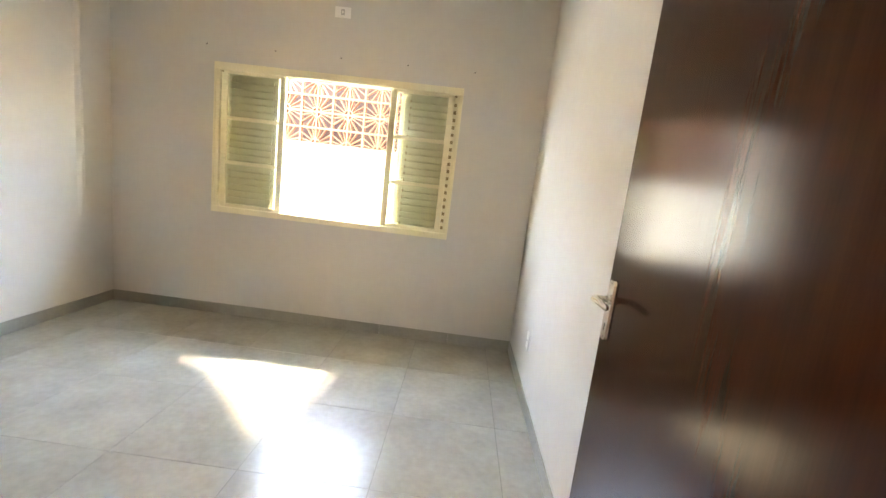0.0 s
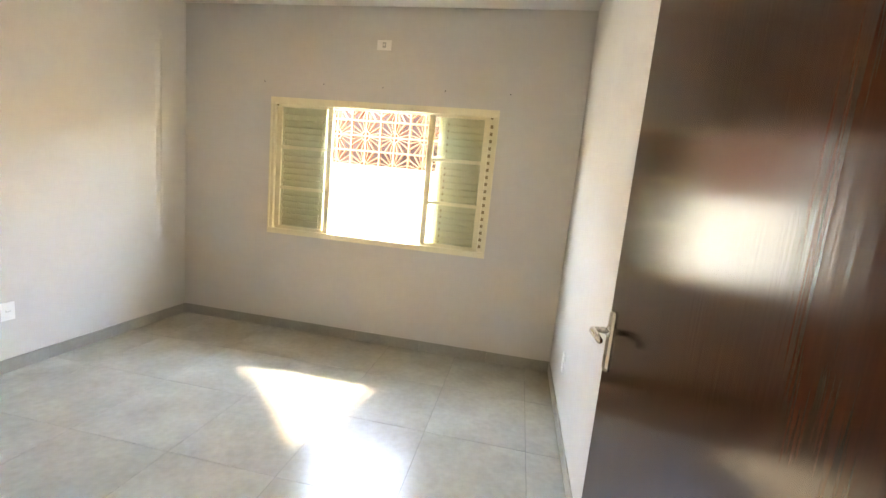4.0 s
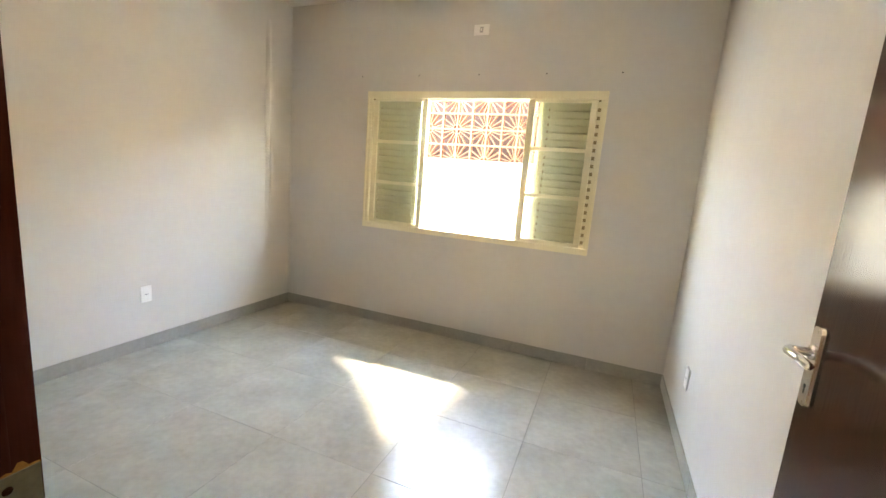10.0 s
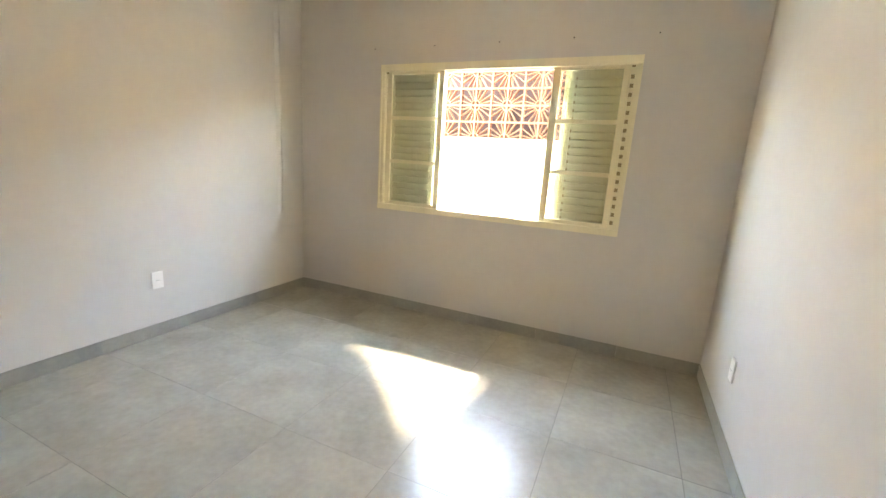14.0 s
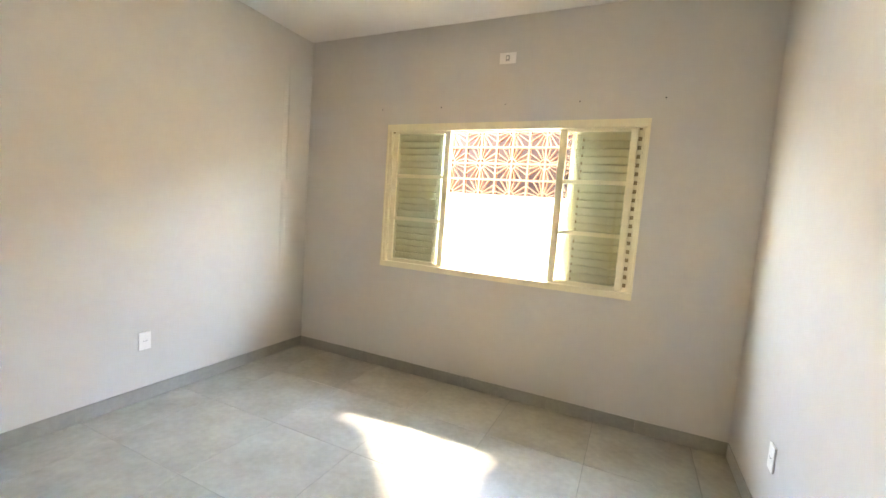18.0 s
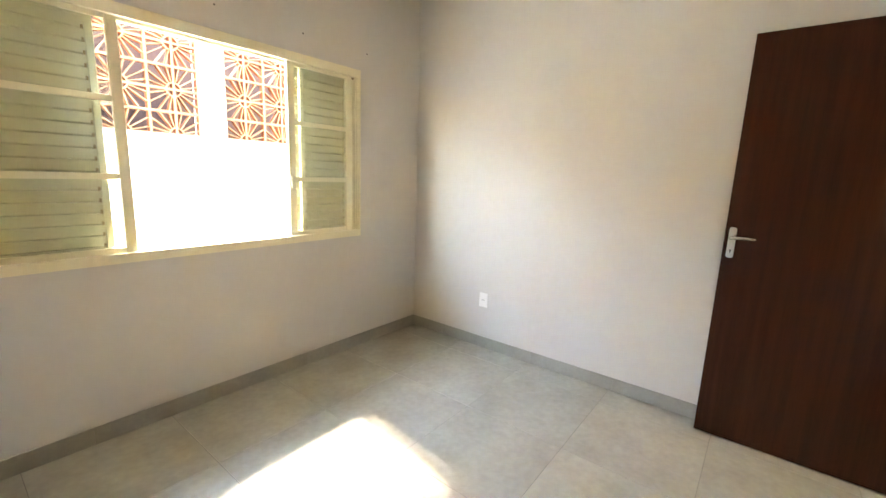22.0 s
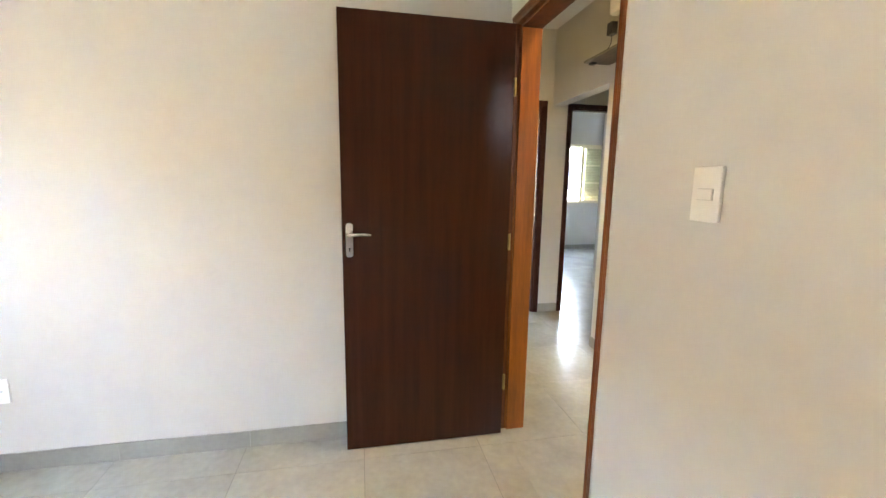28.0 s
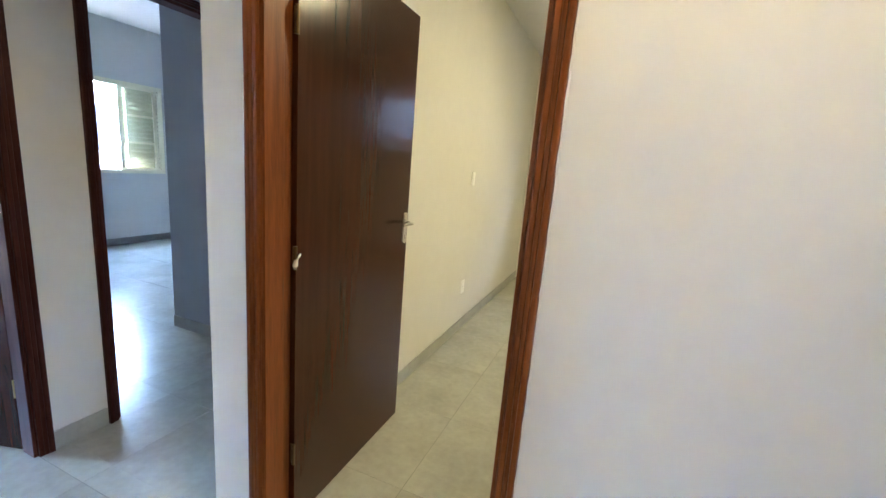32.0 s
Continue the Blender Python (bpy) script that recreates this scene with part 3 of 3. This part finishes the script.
    # stand-in slat ends deep beside both sashes, gap shade painted on in brown
    n = 18
    for xa, xb, sa, sb in ((0.0325, 0.072, 0.054, 0.066), (W - 0.075, W - 0.0325, W - 0.066, W - 0.044)):
        bpart("slot_strip", SASH, w, xa, xb, 0.044, 0.048, zb + 0.012, zt - 0.016)
        for k in range(n):
            z0 = zb + 0.03 + (zt - zb - 0.06) * k / n
            bpart("vent_slot", SLOTSHADE, w, sa, sb, 0.0425, 0.0441, z0, z0 + 0.026)
    # open ends of the head track at both corners, shade given by colour
    for xa in (0.047, W - 0.066):
        bpart("track_gap", SLOTSHADE, w, xa, xa + 0.019, 0.0085, 0.0115, Hh - 0.070, Hh - 0.058, label="open end of the head track, its shade coloured brown")
    # latch on the sash
    bm = bmesh.new()
    box(bm, W - 0.572 + 0.012, W - 0.572 + 0.034, 0.003, 0.013, 0.36, 0.44, bev=0.002)
    part("latch", bm, SASH, w, "cream latch")
    return w


sliding_window("window_1", pose(WIN[0], 0, WIN[2]), "cream steel sliding window, half open, with pale green louvred shutters")
sliding_window("window_2", pose(9.45, FAR_WIN[1], FAR_WIN[2], rz=-90), "cream steel sliding window of the far room, partly open")
w3 = thing("window_3", pose(ROOM_WIN[0], -8.85, ROOM_WIN[2]), "small high cream steel window of the room across the hall", "window", kind="structure")
for d in ((0, 0.035), (0.765, 0.8), (0.385, 0.415)):
    bpart("stile", SASH, w3, d[0], d[1], -0.06, -0.02, 0.0, 0.6, bev=0.002)
for z in (0.0, 0.565):
    bpart("rail", SASH, w3, 0.035, 0.385, -0.058, -0.022, z, z + 0.035, bev=0.002)
    bpart("rail", SASH, w3, 0.415, 0.765, -0.058, -0.022, z, z + 0.035, bev=0.002)


# ---- side yard: boundary wall with terracotta breeze blocks ----
slab("ground", -60, 60, -60, 60, -0.4, -0.13, CONCRETE, "grey concrete yard", "ground")
BW_Y, BW_Z, CELL_X, CELL_Z = 1.645, 1.630, 0.191, 0.186
wall("boundary_wall", -7, 12, BW_Y, BW_Y + 0.12, -0.13, BW_Z, material=WHITEWALL, label="white painted boundary wall below the breeze blocks")
ROWS = 5
piers = [(2.440 + 2.137 * k, 2.667 + 2.137 * k) for k in range(-5, 6)]
for a, b in piers:
    wall("boundary_pier", a, b, BW_Y - 0.003, BW_Y + 0.12, BW_Z, BW_Z + ROWS * CELL_Z, material=WHITEWALL, label="white painted pier between breeze block panels")


def breeze_block():
    """One quarter-sun block, sun centre at its lower left corner."""
    bm = bmesh.new()
    w, h, d, t = CELL_X, CELL_Z, 0.06, 0.010
    box(bm, 0, w, 0, d, 0, t), box(bm, 0, w, 0, d, h - t, h), box(bm, 0, t, 0, d, t, h - t), box(bm, w - t, w, 0, d, t, h - t)

    def bar(p, q, r0, r1):
        p, q = Vector((p[0], 0, p[1])), Vector((q[0], 0, q[1]))
        n = (q - p).normalized().cross(Vector((0, 1, 0)))
        vs = [bm.verts.new(v + Vector((0, y, 0))) for y in (0.004, d - 0.004) for v in (p - n * r0, p + n * r0, q + n * r1, q - n * r1)]
        for f in ((0, 1, 2, 3), (7, 6, 5, 4), (0, 4, 5, 1), (1, 5, 6, 2), (2, 6, 7, 3), (3, 7, 4, 0)):
            bm.faces.new([vs[i] for i in f])

    R = 0.056
    arc = [(R * math.cos(a), R * math.sin(a)) for a in [k * math.pi / 12 for k in range(7)]]
    for p, q in zip(arc, arc[1:]):
        bar(p, q, 0.0065, 0.0065)
    for ang in (15, 34, 56, 75):
        a = radians(ang)
        c, s = math.cos(a), math.sin(a)
        L = min((w - t) / c, (h - t) / s) * 0.985
        bar((R * c, R * s), (L * c, L * s), 0.0034, 0.0050)
    me = mesh("breeze_block", bm, CLAY)
    # faces towards the window get a paler clay, their brightness painted in
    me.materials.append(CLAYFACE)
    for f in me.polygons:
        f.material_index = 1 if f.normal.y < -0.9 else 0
    return me


BLOCK = breeze_block()
for pi, (a, b) in enumerate(zip([p[1] for p in piers], [p[0] for p in piers[1:]])):
    if b < -1.5 or a > 6.0:
        continue
    panel = thing("breeze_block_panel", pose(a, BW_Y + 0.012, BW_Z), "terracotta breeze block panel with quarter-sun pattern in the boundary wall", "wall", group="breeze block panels", kind="structure")
    for i in range(10):
        for k in range(ROWS):
            # four blocks turn their sun corners together
            flip_x, flip_z = (i % 2 == 0), (k % 2 == 1)
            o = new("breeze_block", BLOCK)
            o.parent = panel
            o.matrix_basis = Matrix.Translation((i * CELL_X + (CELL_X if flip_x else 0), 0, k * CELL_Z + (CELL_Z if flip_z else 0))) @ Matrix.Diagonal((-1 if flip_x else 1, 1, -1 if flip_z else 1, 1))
# unseen wall added to dim the window's reflection in door_2
wall("rear_boundary_wall", -7, 16, -10.4, -10.28, -0.13, 3.2, material=CONCRETE, label="unseen concrete wall added to dim what window_3 shows")
# another unseen wall, added to cut the sky light entering the hall's west end
wall("west_boundary_wall", -1.42, -1.30, -10.28, -1.0, -0.13, 2.9, material=CONCRETE, label="unseen concrete wall added to block sky from the hall opening")
wall("east_boundary_wall", 11.30, 11.42, -10.28, -1.0, -0.13, 2.3, material=WHITEWALL, label="white painted boundary wall outside the far room")
gate = thing("yard_panel", pose(11.30, -7.72, 1.23), "narrow blue-grey steel panel fixed on the outside wall", "panel", kind="structure")
bpart("sheet", YARDBLUE, gate, -0.03, -0.001, -0.13, 0.13, 0, 0.70, bev=0.003)
bpart("rib", YARDBLUE, gate, -0.04, -0.0302, -0.02, 0.02, 0.02, 0.68, bev=0.003)
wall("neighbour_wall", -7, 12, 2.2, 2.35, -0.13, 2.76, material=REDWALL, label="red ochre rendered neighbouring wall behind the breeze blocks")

# ---- electrical fittings ----
def socket(name, m, label, w=0.075, h=0.118, kind="socket"):
    """A plate on a wall: local x along the wall, y out of it, z up, origin at the plate's middle."""
    s = thing(name, m, label, "switch" if kind == "switch" else "socket")
    bm = bmesh.new()
    box(bm, -w / 2, w / 2, 0, 0.009, -h / 2, h / 2, bev=0.003)
    p = part("plate", bm, PLASTIC, s)
    if kind == "switch":
        bm = bmesh.new()
        box(bm, -0.0215, 0.0215, 0.0085, 0.0098, -0.0125, 0.0125)
        part("rocker_gap", bm, SHELFGREY, p, "thin grey gap round the rocker")
        bm = bmesh.new()
        vs = box(bm, -0.0205, 0.0205, 0.0090, 0.0125, -0.0115, 0.0115, bev=0.001)
        part("rocker", bm, PLASTIC, p, "white rocker")
    elif kind == "blank":
        bpart("module", SHELFGREY, p, -0.014, 0.014, 0.0085, 0.0105, -0.021, 0.021, bev=0.001, label="grey breaker module")
        bpart("toggle", PLASTIC, p, -0.006, 0.006, 0.0100, 0.0150, -0.008, 0.010, bev=0.001, label="white toggle")
    else:
        bm = bmesh.new()
        box(bm, -0.021, 0.021, 0.0085, 0.0102, -0.0125, 0.0125, bev=0.001)
        part("module", bm, PLASTIC, p, "recessed white socket module")
        for x in (-0.010, 0.0, 0.010):
            bm = bmesh.new()
            tube(bm, [(x, 0.0098, -0.002 if x == 0 else 0.0), (x, 0.0108, -0.002 if x == 0 else 0.0)], 0.0026, 8)
            part("pin_hole", bm, SLOT, p, "dark pin hole")
    return s


socket("wall_socket", pose(0.0, -1.426, 0.406, rz=-90), "white plastic wall socket on the grey wall above the skirting")
socket("wall_socket", pose(2.285, S_Y, 0.375), "white plastic wall socket low on the wall below the light switch")
socket("wall_socket", pose(E_X, -0.758, 0.400, rz=90), "white plastic wall socket on the wall near the window corner")
socket("high_socket", pose(1.875, 0.0, 2.552, rz=180), "white plastic air conditioner outlet plate above the window", 0.124, 0.078, "blank")
socket("light_switch", pose(2.205, S_Y, 1.346), "white plastic light switch beside the bedroom doorway", 0.077, 0.120, "switch")
socket("light_switch", pose(ROOM_E, -6.65, 1.335, rz=90), "white plastic light switch in the room across the hall", 0.075, 0.11, "switch")
socket("light_switch", pose(5.743, -5.40, 1.485), "white plastic light switch on the blue-grey wall of the far room", 0.075, 0.115, "switch")
socket("wall_socket", pose(ROOM_E, -6.63, 0.40, rz=90), "white plastic wall socket in the room across the hall")


def panel_lamp(name, m, label, w, d, gm):
    l = thing(name, m, label, "ceiling lamp")
    bpart("housing", PLASTIC, l, -w / 2, w / 2, -d / 2, d / 2, -0.030, 0.0, bev=0.004, label="white lamp housing")
    bpart("diffuser", gm, l, -w / 2 + 0.004, w / 2 - 0.004, -d / 2 + 0.004, d / 2 - 0.004, -0.0325, -0.0302, bev=0.001, label="glowing warm white diffuser")
    return l


panel_lamp("ceiling_lamp", pose(1.665, -1.49, H, rz=-3), "square surface-mounted lamp glowing warm white on the ceiling", 0.21, 0.24, LAMP_GLOW)
panel_lamp("ceiling_lamp", pose(3.0, -3.78, H), "square surface-mounted lamp glowing warm white on the hall ceiling", 0.22, 0.22, HALL_GLOW)
panel_lamp("ceiling_lamp", pose(2.6, -6.4, H), "square surface-mounted lamp glowing warm white on the room ceiling", 0.22, 0.22, ROOM_GLOW)

# screw holes left over the window
for x in (0.799, 1.355, 1.884, 2.416, 2.943):
    bm = bmesh.new()
    tube(bm, [(x, -0.0015, 2.22), (x, 0.0, 2.22)], 0.005, 8)
    tagged(part("screw_hole", bm, SLOT), "small dark screw hole in the wall above the window", "hole", group="screw holes over the window")

# wall shelf in the hall with its cable, plug and box
sh = thing("wall_shelf", pose(3.945, HALL_S, 2.275), "small grey-brown wooden wall shelf high in the hall", "shelf")
bpart("board", SHELF, sh, 0, 0.54, 0.0, 0.215, 0, 0.016, bev=0.0015)
bpart("cable_clip", BLACK, sh, 0.485, 0.53, 0.14, 0.18, -0.014, 0.0, bev=0.003)
pl = thing("power_adapter", pose(4.435, HALL_S, 2.52), "small black plug-in power adapter on the hall wall", "adapter")
bpart("body", BLACK, pl, -0.034, 0.034, 0.004, 0.052, -0.044, 0.044, bev=0.005)
bpart("prong_base", BLACK, pl, -0.02, 0.02, 0.0, 0.006, -0.024, 0.024, bev=0.001)
HALL_CABLES = (
    ("thin black cable running from adapter to shelf", [(4.435, 0.03, 2.478), (4.43, 0.03, 2.45), (4.45, 0.022, 2.42), (4.485, 0.02, 2.395), (4.488, 0.025, 2.35), (4.468, 0.05, 2.295)]),
    ("thin black cable rising from the shelf to an outlet", [(4.10, 0.02, 2.294), (4.095, 0.012, 2.36), (4.06, 0.006, 2.39), (4.02, 0.006, 2.42), (3.985, 0.006, 2.46), (3.96, 0.008, 2.485)]),
    ("thin black cable between two wall outlets", [(4.125, 0.008, 2.535), (4.09, 0.006, 2.553), (4.05, 0.006, 2.552), (4.01, 0.006, 2.536), (3.985, 0.010, 2.525)]),
)
for words, way in HALL_CABLES:
    bm = bmesh.new()
    tube(bm, [(x, HALL_S + y, z) for x, y, z in way], 0.003, 6)
    tagged(part("cable", bm, BLACK, None, "", True), words, "cable", group="cables on the hall wall")
for x, z in ((4.165, 2.515), (3.947, 2.512)):
    socket("wall_outlet", pose(x, HALL_S, z), "white plastic outlet plate high on the hall wall", 0.078, 0.075, "blank")
bx = thing("alarm_box", pose(4.275, HALL_S, 2.69), "white rounded plastic box high on the hall wall", "wall box")
bpart("cover", PLASTIC, bx, -0.115, 0.115, 0.012, 0.10, -0.11, 0.11, bev=0.035)
bpart("back_plate", PLASTIC, bx, -0.10, 0.10, 0, 0.0125, -0.095, 0.095, bev=0.003)

# raised plaster ridge on the west wall
bm = bmesh.new()
zs = [0.75 + 0.1 * k for k in range(20)]
rows_ = []
for z in zs:
    k = min(1.0, (z - 0.75) / 0.5) * min(1.0, (2.65 - z) / 0.3 + 0.01)
    rows_.append([bm.verts.new((0.020 * k * max(0.0, math.cos(u * math.pi / 2)) ** 1.5 - 0.0005, -0.29 + 0.034 * u, z)) for u in (-1, -0.6, -0.3, 0, 0.3, 0.6, 1)])
for a, b in zip(rows_, rows_[1:]):
    for k in range(6):
        bm.faces.new((a[k], a[k + 1], b[k + 1], b[k]))
tagged(part("plaster_ridge", bm, PAINT, None, "", True), "faint vertical plaster ridge over a buried pipe in the wall", "trim", kind="structure")


# ---- skirting and floors ----
def skirting(name, x0, y0, x1, y1, nx, ny, label="grey porcelain skirting tiles along the wall"):
    """Strips 9 cm high from (x0, y0) to (x1, y1), standing 8 mm proud along (nx, ny)."""
    base = thing(name, pose(0, 0, 0), label, "skirting", kind="structure")
    L = math.hypot(x1 - x0, y1 - y0)
    ux, uy = (x1 - x0) / L, (y1 - y0) / L
    at = 0.0
    while at < L - 0.005:
        e = min(L, at + TS)
        a, b = (x0 + ux * at, y0 + uy * at), (x0 + ux * (e - 0.0009), y0 + uy * (e - 0.0009))
        xs, ys = sorted((a[0], b[0])), sorted((a[1], b[1]))
        if nx:
            xs = sorted((x0, x0 + 0.008 * nx))
        else:
            ys = sorted((y0, y0 + 0.008 * ny))
        bpart("skirting_tile", SKIRT, base, xs[0], xs[1], ys[0], ys[1], 0.0, 0.09, bev=0.001)
        at = e


skirting("baseboard_north", 0.0, 0.0, E_X, 0.0, 0, -1)
skirting("baseboard_west", 0.0, -0.009, 0.0, S_Y, 1, 0)
skirting("baseboard_east", E_X, -0.009, E_X, S_Y + 0.02, -1, 0)
skirting("baseboard_south", 0.009, S_Y, 2.552, S_Y, 0, 1)
skirting("baseboard_hall_south", 3.365, HALL_S, 0.62, HALL_S, 0, 1)
skirting("baseboard_hall_corner", 4.285, HALL_S, WING_W, HALL_S, 0, 1)
skirting("baseboard_wing", WING_W, HALL_S + 0.008, WING_W, -7.5, 1, 0)
skirting("baseboard_hall_end", WING_E, -4.222, WING_E, -4.442, -1, 0)
skirting("baseboard_hall_north", 3.51, HALL_N, WING_E, HALL_N, 0, -1)
skirting("baseboard_room", ROOM_E, -4.47, ROOM_E, -8.85, -1, 0)
skirting("baseboard_room_south", 0.62, -8.85, ROOM_E - 0.03, -8.85, 0, 1)
skirting("baseboard_far_pier", 5.58, -5.40, 6.32, -5.40, 0, 1)
skirting("baseboard_far_inner", 6.32, -5.40, 6.32, -8.6, 1, 0)
skirting("baseboard_far_east", 9.45, -4.32, 9.45, -8.6, -1, 0)
tiled_floor("floor", 0.0, E_X, S_Y, 0.0, "grey-beige matt porcelain tile floor with thin dark joints")
tiled_floor("floor_hall", 0.62, WING_E, HALL_S, S_Y, "grey-beige porcelain tile floor of the hall")
tiled_floor("floor_wing", WING_W, WING_E, -7.5, HALL_S, "grey-beige porcelain tile floor of the side passage")
tiled_floor("floor_room", 0.62, ROOM_E, -8.85, HALL_S - 0.12, "grey-beige porcelain tile floor of the room across the hall")
tiled_floor("floor_far", WING_E, 9.45, -8.6, -4.20, "grey-beige porcelain tile floor of the far room")
tiled_floor("floor_side_room", WING_E, 8.2, -4.20, -0.5, "grey-beige porcelain tile floor of the side room")
